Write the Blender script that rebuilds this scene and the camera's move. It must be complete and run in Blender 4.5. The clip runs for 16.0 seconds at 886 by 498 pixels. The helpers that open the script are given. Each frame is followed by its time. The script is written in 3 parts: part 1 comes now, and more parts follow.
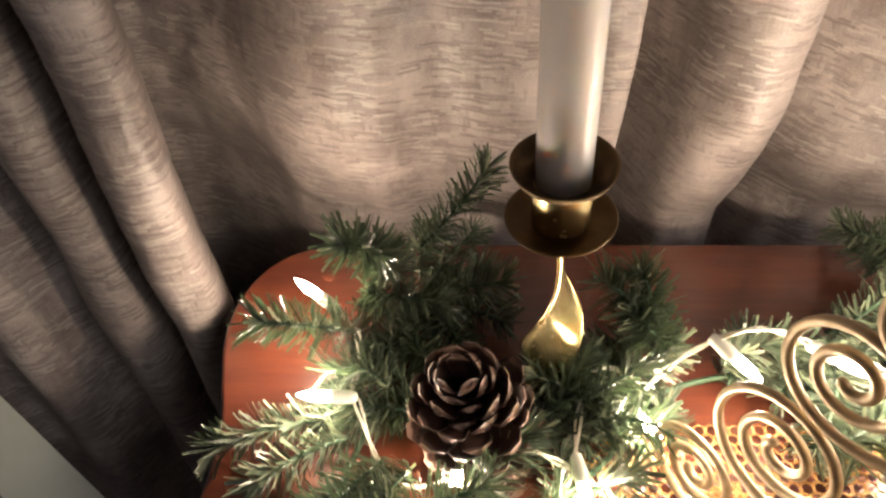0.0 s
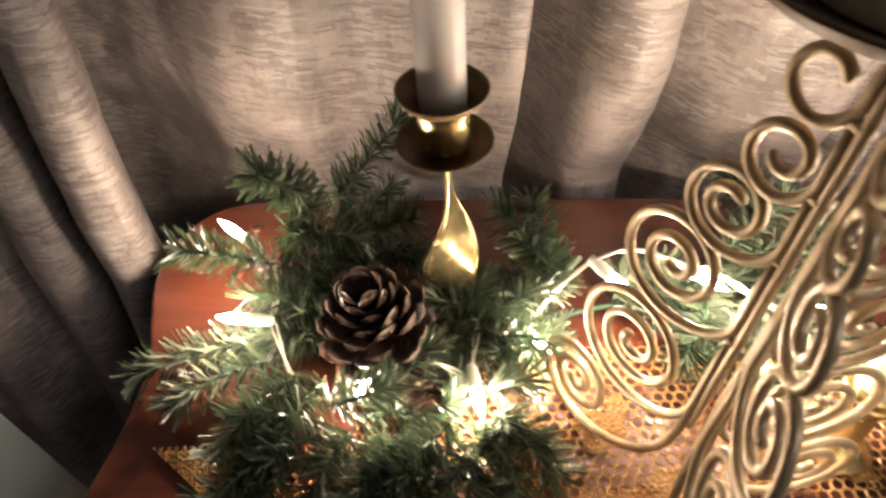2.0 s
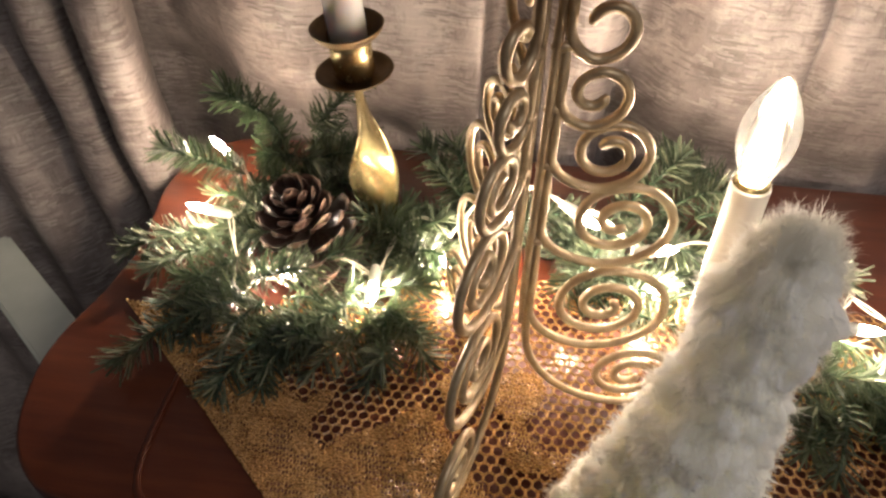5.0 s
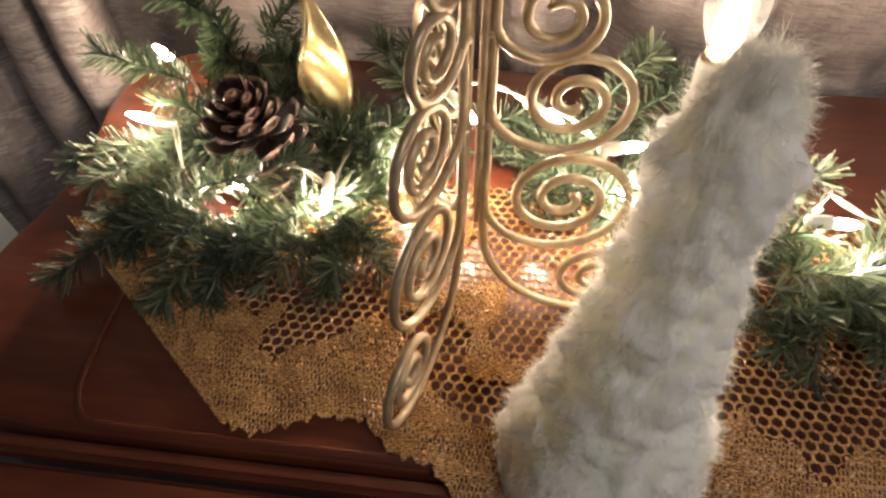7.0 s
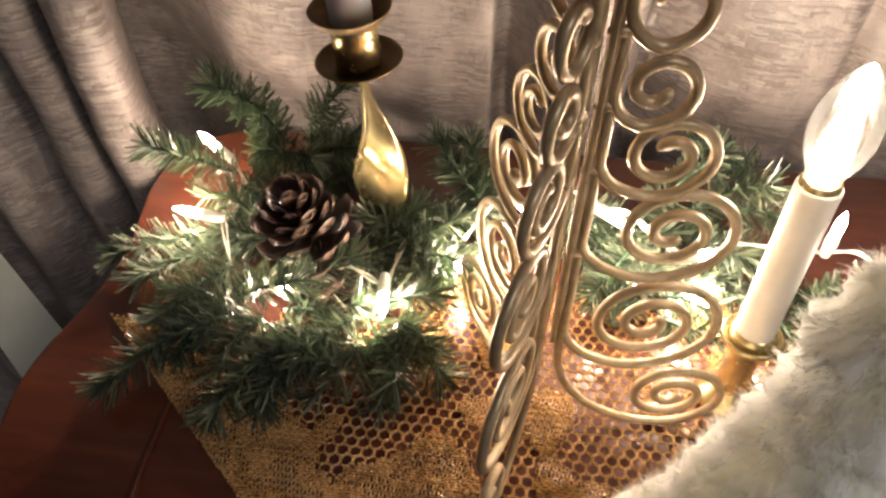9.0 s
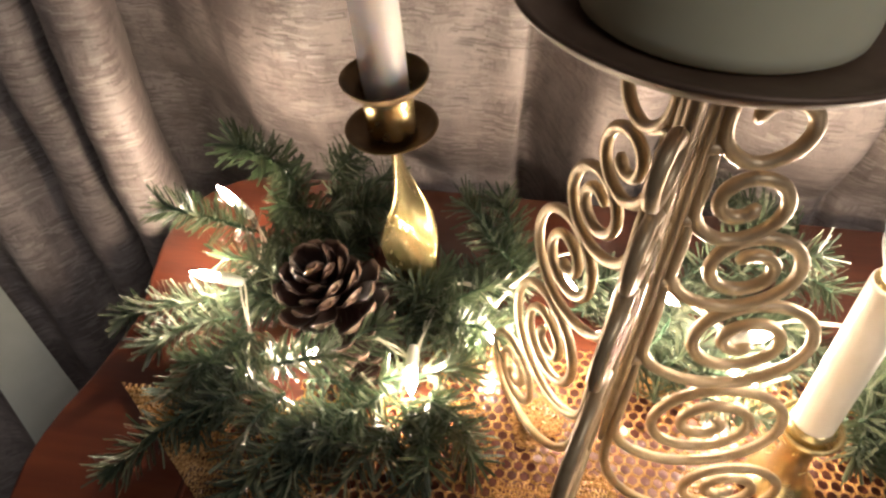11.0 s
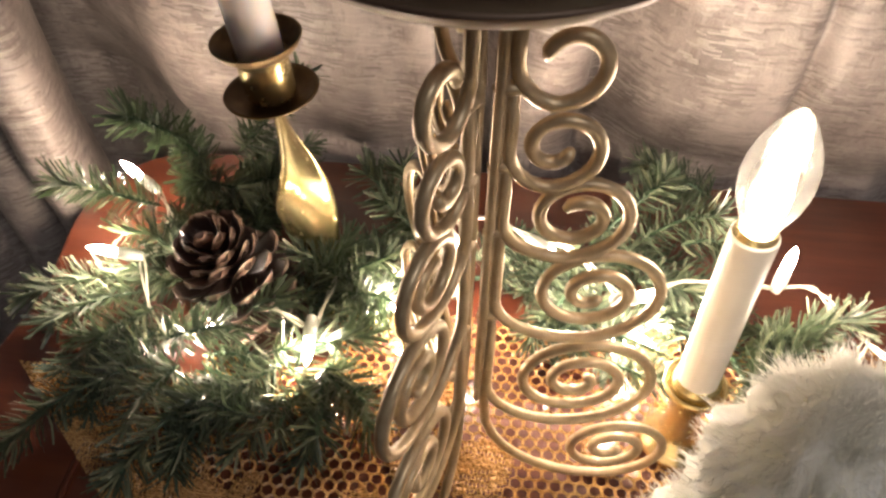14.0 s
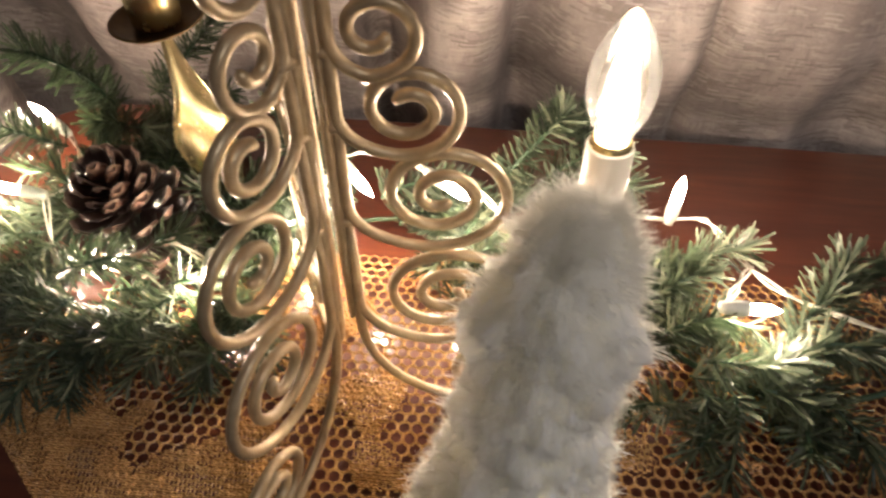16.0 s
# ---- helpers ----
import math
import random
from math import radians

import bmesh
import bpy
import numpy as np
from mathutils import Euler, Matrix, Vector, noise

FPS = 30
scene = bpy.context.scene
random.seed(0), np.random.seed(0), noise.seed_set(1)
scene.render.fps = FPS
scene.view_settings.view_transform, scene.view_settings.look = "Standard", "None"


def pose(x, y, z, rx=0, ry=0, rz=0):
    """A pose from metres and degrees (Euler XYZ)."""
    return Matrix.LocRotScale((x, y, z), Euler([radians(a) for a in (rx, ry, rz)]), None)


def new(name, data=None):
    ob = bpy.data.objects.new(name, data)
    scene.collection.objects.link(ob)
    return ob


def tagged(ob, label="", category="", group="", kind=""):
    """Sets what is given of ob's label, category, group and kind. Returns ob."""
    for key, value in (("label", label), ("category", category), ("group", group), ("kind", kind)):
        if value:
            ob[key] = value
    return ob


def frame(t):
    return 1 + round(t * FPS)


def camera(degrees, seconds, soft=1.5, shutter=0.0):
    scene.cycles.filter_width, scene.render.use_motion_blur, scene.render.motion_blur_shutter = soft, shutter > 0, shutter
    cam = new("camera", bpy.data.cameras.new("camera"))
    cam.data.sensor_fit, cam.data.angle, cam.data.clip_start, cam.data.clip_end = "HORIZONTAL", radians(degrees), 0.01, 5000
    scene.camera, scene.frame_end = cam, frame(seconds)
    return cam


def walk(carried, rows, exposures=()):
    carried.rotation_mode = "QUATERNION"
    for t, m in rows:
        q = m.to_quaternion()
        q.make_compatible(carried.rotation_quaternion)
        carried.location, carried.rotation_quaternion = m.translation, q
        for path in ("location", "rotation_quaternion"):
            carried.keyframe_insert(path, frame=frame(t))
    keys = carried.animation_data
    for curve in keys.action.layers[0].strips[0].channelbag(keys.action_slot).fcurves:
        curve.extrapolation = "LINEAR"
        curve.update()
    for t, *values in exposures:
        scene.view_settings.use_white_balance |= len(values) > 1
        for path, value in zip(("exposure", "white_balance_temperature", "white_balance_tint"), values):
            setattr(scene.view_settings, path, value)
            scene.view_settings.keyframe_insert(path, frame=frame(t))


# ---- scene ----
cam = camera(65.4, 16.0, soft=2.5, shutter=0.4)
METRES, EYE, TILT, LEAN, TURN = 0.50, 1.062, -43.2, 0.0, 0.0
ROWS = [
    (0.0, 0.0, 0.0, 0.0, 0.0, 0.0, -0.0),
    (0.5, 0.0073, -0.0139, -0.0203, -0.26, -0.09, 0.06),
    (1.0, 0.0159, -0.0258, -0.0406, -0.68, -0.23, 0.44),
    (1.5, 0.0194, -0.0447, -0.0598, -1.66, 0.55, 0.82),
    (2.0, 0.0547, -0.0696, -0.0771, -3.21, 0.63, 0.66),
    (2.5, 0.1429, -0.152, -0.1088, 0.24, 1.95, -0.81),
    (3.0, 0.2011, -0.1969, -0.1383, 2.68, 1.87, -3.09),
    (3.5, 0.2366, -0.2199, -0.1511, 3.73, 2.07, -4.55),
    (6.0, 0.3009, -0.1731, -0.2096, 5.88, -2.1, -6.17),
    (6.5, 0.3154, -0.1514, -0.2202, 5.42, -4.34, -5.58),
    (7.0, 0.3201, -0.1589, -0.2148, 4.74, -3.42, -5.01),
    (7.5, 0.317, -0.1549, -0.2026, 4.33, -2.39, -4.99),
    (8.0, 0.2999, -0.1594, -0.1823, 3.78, -1.13, -5.57),
    (8.5, 0.2694, -0.1305, -0.1754, 4.3, -1.71, -5.76),
    (9.0, 0.2476, -0.1311, -0.1468, 4.94, -0.51, -5.28),
    (9.5, 0.2322, -0.116, -0.153, 4.17, -1.32, -5.97),
    (10.0, 0.1965, -0.1008, -0.1317, 5.35, -1.19, -5.91),
    (12.5, 0.2514, -0.1091, -0.0553, 4.65, 2.21, -5.25),
    (13.0, 0.2712, -0.1031, -0.0737, 4.64, 0.83, -4.92),
    (13.5, 0.2883, -0.0982, -0.0857, 4.58, 0.55, -4.41),
    (14.0, 0.2991, -0.08, -0.097, 3.9, -0.78, -4.55),
    (14.5, 0.3163, -0.0708, -0.1108, 3.76, -1.66, -4.42),
    (15.0, 0.3297, -0.0711, -0.1214, 3.71, -1.96, -4.36),
    (15.5, 0.3499, -0.0747, -0.1326, 3.66, -1.8, -4.54),
    (16.0, 0.3932, -0.0837, -0.146, 2.65, -1.71, -4.33),
]
walk(cam, [(t, pose(0, 0, EYE, TILT, LEAN, TURN) @ pose(METRES * x, METRES * y, METRES * z, 90 + pitch, roll, yaw)) for t, x, y, z, yaw, pitch, roll in ROWS],
     exposures=[(0.0, 0.37), (3.5, 0.31), (6.5, 0.44), (9.0, 0.32), (13.0, 0.44), (14.5, 0.3), (16.0, 0.2)])

# ---- light ----
world = bpy.data.worlds.new("room_dusk")
scene.world = world
world.use_nodes = True
world.node_tree.nodes["Background"].inputs[0].default_value = (0.5, 0.5, 0.55, 1)
world.node_tree.nodes["Background"].inputs[1].default_value = 0.02

# Added fill for the dim room light; its source is unseen and not built.
fill_light = bpy.data.lights.new("ceiling_lamp", "AREA")
fill_light.shape, fill_light.size, fill_light.energy, fill_light.color = "DISK", 0.9, 16.0, (1.0, 0.94, 0.91)
fill_light_ob = new("ceiling_lamp", fill_light)
fill_light_ob.matrix_world = pose(1.25, -1.15, 2.36)

MINI, CANDLE = 730.0, 84.0


# ---- materials ----
def nodes_of(name):
    m = bpy.data.materials.new(name)
    m.use_nodes = True
    nt = m.node_tree
    return m, nt, nt.nodes["Principled BSDF"]


def add(nt, kind, **values):
    n = nt.nodes.new(kind)
    for k, v in values.items():
        n.inputs[k.replace("_", " ")].default_value = v
    return n


def coords(nt, scale=(1, 1, 1), rot=(0, 0, 0)):
    c = nt.nodes.new("ShaderNodeTexCoord")
    m = nt.nodes.new("ShaderNodeMapping")
    m.inputs["Scale"].default_value = scale
    m.inputs["Rotation"].default_value = rot
    nt.links.new(c.outputs["Object"], m.inputs["Vector"])
    return m.outputs["Vector"]


def noise_tex(nt, vec, scale, detail=4.0, rough=0.6):
    n = add(nt, "ShaderNodeTexNoise", Scale=scale, Detail=detail, Roughness=rough)
    nt.links.new(vec, n.inputs["Vector"])
    return n.outputs["Fac"]


def ramp(nt, fac, stops):
    r = nt.nodes.new("ShaderNodeValToRGB")
    while len(r.color_ramp.elements) < len(stops):
        r.color_ramp.elements.new(0.5)
    for e, (p, c) in zip(r.color_ramp.elements, stops):
        e.position, e.color = p, (*c, 1) if len(c) == 3 else c
    nt.links.new(fac, r.inputs["Fac"])
    return r.outputs["Color"]


def math_node(nt, op, a, b):
    n = nt.nodes.new("ShaderNodeMath")
    n.operation = op
    for i, v in enumerate((a, b)):
        if isinstance(v, (int, float)):
            n.inputs[i].default_value = v
        else:
            nt.links.new(v, n.inputs[i])
    return n.outputs[0]


def bump(nt, bsdf, height, strength, distance):
    b = add(nt, "ShaderNodeBump", Strength=strength, Distance=distance)
    nt.links.new(height, b.inputs["Height"])
    nt.links.new(b.outputs["Normal"], bsdf.inputs["Normal"])


def simple(name, lo, hi, scale, rough=0.5, metal=0.0, relief=0.0, stretch=(1, 1, 1), rough_var=0.0):
    m, nt, b = nodes_of(name)
    v = coords(nt, stretch)
    f = noise_tex(nt, v, scale)
    nt.links.new(ramp(nt, f, [(0.3, lo), (0.7, hi)]), b.inputs["Base Color"])
    b.inputs["Roughness"].default_value, b.inputs["Metallic"].default_value = rough, metal
    if rough_var:
        g = noise_tex(nt, v, scale * 5)
        nt.links.new(math_node(nt, "MULTIPLY_ADD", g, rough_var), b.inputs["Roughness"])
        b.inputs["Roughness"].links[0].from_node.inputs[2].default_value = rough - rough_var / 2
    if relief:
        bump(nt, b, noise_tex(nt, v, scale * 4), 0.5, relief)
    return m


def wood_material():
    m, nt, b = nodes_of("mahogany")
    v = coords(nt, (6, 60, 60))
    grain = noise_tex(nt, v, 2.2, 6)
    broad = noise_tex(nt, coords(nt, (3, 9, 9)), 3)
    mix = math_node(nt, "MULTIPLY_ADD", grain, 0.6)
    mix.node.inputs[2].default_value = 0.0
    tot = math_node(nt, "ADD", mix, math_node(nt, "MULTIPLY", broad, 0.4))
    nt.links.new(ramp(nt, tot, [(0.3, (0.060, 0.0140, 0.008)), (0.5, (0.098, 0.0245, 0.012)), (0.72, (0.155, 0.043, 0.017))]), b.inputs["Base Color"])
    b.inputs["Roughness"].default_value = 0.34
    b.inputs["Coat Weight"].default_value, b.inputs["Coat Roughness"].default_value = 0.6, 0.08
    bump(nt, b, grain, 0.25, 0.0004)
    return m


def curtain_material():
    m, nt, b = nodes_of("slub_curtain")

    def cloth(scale, shift=0.0):
        """Coordinates that lie in the cloth: along it and down it, in metres."""
        tc = nt.nodes.new("ShaderNodeTexCoord")
        mp = nt.nodes.new("ShaderNodeMapping")
        mp.inputs["Scale"].default_value = scale
        mp.inputs["Location"].default_value = (shift, shift * 2, 0)
        nt.links.new(tc.outputs["UV"], mp.inputs["Vector"])
        return mp.outputs["Vector"]

    def dashes(turn, length, height, shift, lo, hi, where):
        """Short straight slubs along one direction of the weave, in patches."""
        base = cloth((1, 1, 1), shift)
        drift = nt.nodes.new("ShaderNodeTexNoise")
        drift.inputs["Scale"].default_value, drift.inputs["Detail"].default_value = 55.0, 1.0
        nt.links.new(base, drift.inputs["Vector"])
        off = nt.nodes.new("ShaderNodeVectorMath")
        off.operation = "SCALE"
        off.inputs["Scale"].default_value = 0.006
        nt.links.new(drift.outputs["Color"], off.inputs[0])
        tot = nt.nodes.new("ShaderNodeVectorMath")
        nt.links.new(base, tot.inputs[0])
        nt.links.new(off.outputs[0], tot.inputs[1])
        rot = nt.nodes.new("ShaderNodeMapping")
        rot.inputs["Rotation"].default_value = (0, 0, radians(turn))
        nt.links.new(tot.outputs[0], rot.inputs["Vector"])
        br = nt.nodes.new("ShaderNodeTexBrick")
        br.offset, br.offset_frequency, br.squash, br.squash_frequency = 0.37, 2, 0.7, 3
        br.inputs["Scale"].default_value = 1.0
        br.inputs["Color1"].default_value, br.inputs["Color2"].default_value, br.inputs["Mortar"].default_value = (0, 0, 0, 1), (1, 1, 1, 1), (0, 0, 0, 1)
        br.inputs["Mortar Size"].default_value, br.inputs["Mortar Smooth"].default_value = height * 0.10, 0.6
        br.inputs["Brick Width"].default_value, br.inputs["Row Height"].default_value = length, height
        nt.links.new(rot.outputs["Vector"], br.inputs["Vector"])
        d = ramp(nt, br.outputs["Color"], [(lo, (0, 0, 0)), (hi, (1, 1, 1))])
        return math_node(nt, "MULTIPLY", d, ramp(nt, noise_tex(nt, cloth((1, 1.6, 1), shift), 24, 3), [(where, (0, 0, 0)), (where + 0.14, (1, 1, 1))]))

    across = dashes(0, 0.017, 0.0021, 0.0, 0.57, 0.70, 0.38)
    down = dashes(90, 0.011, 0.0024, 0.7, 0.62, 0.78, 0.46)
    # lighter slubs: the glint of the threads is painted into the cloth colour
    pale_glint = dashes(0, 0.012, 0.0018, 1.9, 0.60, 0.80, 0.40)
    fine = noise_tex(nt, cloth((700, 1500, 1)), 1.0, 2)
    # broad patches of satin sheen, put into the base colour
    sheen_mottle = noise_tex(nt, cloth((1, 0.7, 1)), 16, 5)
    tot = math_node(nt, "ADD", math_node(nt, "MULTIPLY", fine, 0.30), math_node(nt, "MULTIPLY", sheen_mottle, 0.70))
    base = ramp(nt, tot, [(0.38, (0.19, 0.160, 0.153)), (0.5, (0.33, 0.281, 0.262)), (0.60, (0.47, 0.41, 0.382))])
    slub = math_node(nt, "MAXIMUM", across, math_node(nt, "MULTIPLY", down, 0.7))
    mx = nt.nodes.new("ShaderNodeMix")
    mx.data_type = "RGBA"
    nt.links.new(math_node(nt, "MULTIPLY", slub, 0.54), mx.inputs["Factor"])
    nt.links.new(base, mx.inputs[6])
    mx.inputs[7].default_value = (0.13, 0.105, 0.093, 1)
    lit = nt.nodes.new("ShaderNodeMix")
    lit.data_type = "RGBA"
    nt.links.new(math_node(nt, "MULTIPLY", pale_glint, 0.5), lit.inputs["Factor"])
    nt.links.new(mx.outputs[2], lit.inputs[6])
    lit.inputs[7].default_value = (0.58, 0.52, 0.48, 1)
    nt.links.new(lit.outputs[2], b.inputs["Base Color"])
    b.inputs["Roughness"].default_value = 0.34
    b.inputs["Specular IOR Level"].default_value = 0.65
    h = math_node(nt, "ADD", math_node(nt, "MULTIPLY", slub, -0.6), tot)
    h = math_node(nt, "ADD", h, math_node(nt, "MULTIPLY", pale_glint, 0.4))
    crumple = noise_tex(nt, cloth((1, 0.6, 1)), 27, 3)
    bump(nt, b, math_node(nt, "ADD", h, math_node(nt, "MULTIPLY", crumple, 2.6)), 0.8, 0.0016)
    return m


def needle_material():
    m, nt, b = nodes_of("pvc_needles")
    g = nt.nodes.new("ShaderNodeNewGeometry")
    nt.links.new(ramp(nt, g.outputs["Random Per Island"], [(0.0, (0.032, 0.045, 0.032)), (0.6, (0.072, 0.090, 0.056)), (1.0, (0.18, 0.19, 0.125))]), b.inputs["Base Color"])
    b.inputs["Roughness"].default_value = 0.38
    b.inputs["Specular IOR Level"].default_value = 0.35
    t = nt.nodes.new("ShaderNodeBsdfTranslucent")
    t.inputs["Color"].default_value = (0.12, 0.19, 0.09, 1)
    mx = nt.nodes.new("ShaderNodeMixShader")
    mx.inputs[0].default_value = 0.15
    nt.links.new(b.outputs[0], mx.inputs[1])
    nt.links.new(t.outputs[0], mx.inputs[2])
    nt.links.new(mx.outputs[0], nt.nodes["Material Output"].inputs["Surface"])
    return m


def fur_material():
    m, nt, b = nodes_of("white_fur")
    g = nt.nodes.new("ShaderNodeNewGeometry")
    nt.links.new(ramp(nt, g.outputs["Random Per Island"], [(0.0, (0.93, 0.90, 0.80)), (1.0, (0.97, 0.95, 0.88))]), b.inputs["Base Color"])
    b.inputs["Roughness"].default_value = 0.7
    t = nt.nodes.new("ShaderNodeBsdfTranslucent")
    t.inputs["Color"].default_value = (0.98, 0.97, 0.93, 1)
    mx = nt.nodes.new("ShaderNodeMixShader")
    mx.inputs[0].default_value = 0.5
    nt.links.new(b.outputs[0], mx.inputs[1])
    nt.links.new(t.outputs[0], mx.inputs[2])
    nt.links.new(mx.outputs[0], nt.nodes["Material Output"].inputs["Surface"])
    return m


def scale_material():
    """Dark brown, with a paler lip whose highlight is put into the colour."""
    m, nt, b = nodes_of("cone_scale")
    c = nt.nodes.new("ShaderNodeTexCoord")
    sep = nt.nodes.new("ShaderNodeSeparateXYZ")
    nt.links.new(c.outputs["Object"], sep.inputs[0])
    along = math_node(nt, "ADD", math_node(nt, "MULTIPLY", sep.outputs["X"], 60.0), math_node(nt, "MULTIPLY", noise_tex(nt, coords(nt), 300), 0.14))
    nt.links.new(ramp(nt, along, [(0.2, (0.015, 0.007, 0.005)), (0.80, (0.032, 0.015, 0.011)), (0.965, (0.055, 0.028, 0.021)), (1.0, (0.22, 0.14, 0.11))]), b.inputs["Base Color"])
    b.inputs["Roughness"].default_value = 0.34
    bump(nt, b, noise_tex(nt, coords(nt, (1, 3, 1)), 260), 0.5, 0.0005)
    return m


def lace_material():
    m, nt, b = nodes_of("ecru_lace")
    w = nt.nodes.new("ShaderNodeTexWave")
    w.bands_direction = "Y"
    w.inputs["Scale"].default_value, w.inputs["Distortion"].default_value, w.inputs["Detail"].default_value = 300.0, 2.0, 2.0
    nt.links.new(coords(nt), w.inputs["Vector"])
    f = math_node(nt, "ADD", math_node(nt, "MULTIPLY", w.outputs["Fac"], 0.5), math_node(nt, "MULTIPLY", noise_tex(nt, coords(nt), 70), 0.5))
    nt.links.new(ramp(nt, f, [(0.25, (0.18, 0.088, 0.034)), (0.5, (0.39, 0.21, 0.080)), (0.75, (0.70, 0.42, 0.165))]), b.inputs["Base Color"])
    b.inputs["Roughness"].default_value = 0.24
    b.inputs["Specular IOR Level"].default_value = 0.9
    g = math_node(nt, "ADD", f, noise_tex(nt, coords(nt, (2.5, 1, 1)), 420, 1))
    bump(nt, b, g, 0.7, 0.0004)
    return m


def wax_material(name, colour, rough):
    m, nt, b = nodes_of(name)
    f = noise_tex(nt, coords(nt), 60)
    nt.links.new(ramp(nt, f, [(0.3, tuple(c * 0.93 for c in colour)), (0.7, colour)]), b.inputs["Base Color"])
    b.inputs["Roughness"].default_value = rough
    b.inputs["Subsurface Weight"].default_value = 0.7
    b.inputs["Subsurface Radius"].default_value = (0.010, 0.008, 0.006)
    b.inputs["Subsurface Scale"].default_value = 1.0
    bump(nt, b, f, 0.15, 0.0006)
    return m


def glow(name, colour, strength):
    m, nt, b = nodes_of(name)
    b.inputs["Base Color"].default_value = (*colour, 1)
    b.inputs["Emission Color"].default_value = (*colour, 1)
    b.inputs["Emission Strength"].default_value = strength
    return m


def clear_glass(name):
    """Thin blown glass: clear, with gloss towards the rim."""
    m, nt, b = nodes_of(name)
    clear = nt.nodes.new("ShaderNodeBsdfTransparent")
    clear.inputs["Color"].default_value = (0.98, 0.97, 0.94, 1)
    gloss = nt.nodes.new("ShaderNodeBsdfGlossy")
    gloss.inputs["Roughness"].default_value = 0.06
    fres = nt.nodes.new("ShaderNodeFresnel")
    fres.inputs["IOR"].default_value = 1.5
    mx = nt.nodes.new("ShaderNodeMixShader")
    nt.links.new(fres.outputs[0], mx.inputs[0])
    nt.links.new(clear.outputs[0], mx.inputs[1])
    nt.links.new(gloss.outputs[0], mx.inputs[2])
    haze = nt.nodes.new("ShaderNodeBsdfTranslucent")
    haze.inputs["Color"].default_value = (1.0, 0.97, 0.9, 1)
    both = nt.nodes.new("ShaderNodeMixShader")
    both.inputs[0].default_value = 0.022
    nt.links.new(mx.outputs[0], both.inputs[1])
    nt.links.new(haze.outputs[0], both.inputs[2])
    nt.links.new(both.outputs[0], nt.nodes["Material Output"].inputs["Surface"])
    return m


WOOD = wood_material()
CURTAIN = curtain_material()
NEEDLE = needle_material()
FUR = fur_material()
FUR_SKIN = simple("fur_backing", (0.94, 0.91, 0.82), (0.97, 0.95, 0.89), 300, 0.95, 0.0, 0.0006)
FUR_SKIN.node_tree.nodes["Principled BSDF"].inputs["Subsurface Weight"].default_value = 1.0
FUR_SKIN.node_tree.nodes["Principled BSDF"].inputs["Subsurface Radius"].default_value = (0.030, 0.029, 0.026)
FUR_SKIN.node_tree.nodes["Principled BSDF"].inputs["Subsurface Scale"].default_value = 1.0
BRASS = simple("aged_brass", (0.64, 0.50, 0.24), (0.80, 0.67, 0.38), 30, 0.26, 0.92, 0.0005, rough_var=0.10)
DARK_BRASS = simple("tarnished_brass", (0.11, 0.070, 0.032), (0.20, 0.13, 0.057), 60, 0.40, 0.60, 0.0002, rough_var=0.2)
GOLD_PAINT = simple("gold_paint", (0.35, 0.26, 0.155), (0.51, 0.40, 0.255), 120, 0.38, 0.40, 0.0002, rough_var=0.16)
PLATE = simple("bronze_plate", (0.10, 0.064, 0.044), (0.16, 0.108, 0.078), 70, 0.5, 0.4, 0.0002)
LACE = lace_material()
TAPER_WAX = wax_material("white_wax", (0.88, 0.84, 0.83), 0.25)
PILLAR_WAX = wax_material("ivory_wax", (0.70, 0.69, 0.51), 0.45)
SLEEVE = simple("cream_plastic", (0.78, 0.72, 0.62), (0.85, 0.80, 0.72), 40, 0.35)
SCALE = scale_material()
CONE_CORE = simple("cone_core", (0.03, 0.016, 0.01), (0.06, 0.03, 0.02), 100, 0.8)
WIRE_GREEN = simple("green_wire", (0.02, 0.05, 0.025), (0.04, 0.08, 0.04), 100, 0.5)
CORD = simple("white_cord", (0.46, 0.43, 0.35), (0.60, 0.57, 0.48), 100, 0.35)
SOCKET = simple("white_socket", (0.62, 0.62, 0.55), (0.76, 0.76, 0.68), 100, 0.4)
LIT = glow("lit_mini_bulb", (1.0, 0.80, 0.61), MINI)
FILAMENT = glow("lit_filament", (1.0, 0.82, 0.65), CANDLE)
GLASS = clear_glass("bulb_glass")
WALL = simple("wall_paint", (0.34, 0.32, 0.30), (0.40, 0.38, 0.36), 3, 0.8, 0.0, 0.001)
CARPET = simple("dark_carpet", (0.06, 0.058, 0.075), (0.11, 0.10, 0.125), 260, 0.95, 0.0, 0.004)
WHITE_PAINT = simple("white_paint", (0.62, 0.66, 0.58), (0.72, 0.75, 0.68), 20, 0.45, 0.0, 0.0004)


# ---- mesh helpers ----
def from_lists(name, verts, faces, material, smooth=True):
    me = bpy.data.meshes.new(name)
    me.from_pydata([tuple(v) for v in verts], [], faces)
    me.materials.append(material)
    if smooth:
        me.polygons.foreach_set("use_smooth", [True] * len(me.polygons))
    me.update()
    return me


def mesh_of(bm, name, material, smooth=True):
    me = bpy.data.meshes.new(name)
    bmesh.ops.recalc_face_normals(bm, faces=bm.faces)
    bm.to_mesh(me)
    bm.free()
    me.materials.append(material)
    if smooth:
        me.polygons.foreach_set("use_smooth", [True] * len(me.polygons))
    return me


def part(name, me, parent=None, label="", m=None):
    ob = new(name, me)
    ob.parent = parent
    if m is not None:
        ob.matrix_basis = m
    if label:
        tagged(ob, label)
    return ob


def thing(name, at, label, category, group="", kind=""):
    ob = new(name)
    ob.empty_display_size = 0.02
    ob.matrix_basis = at
    return tagged(ob, label, category, group, kind)


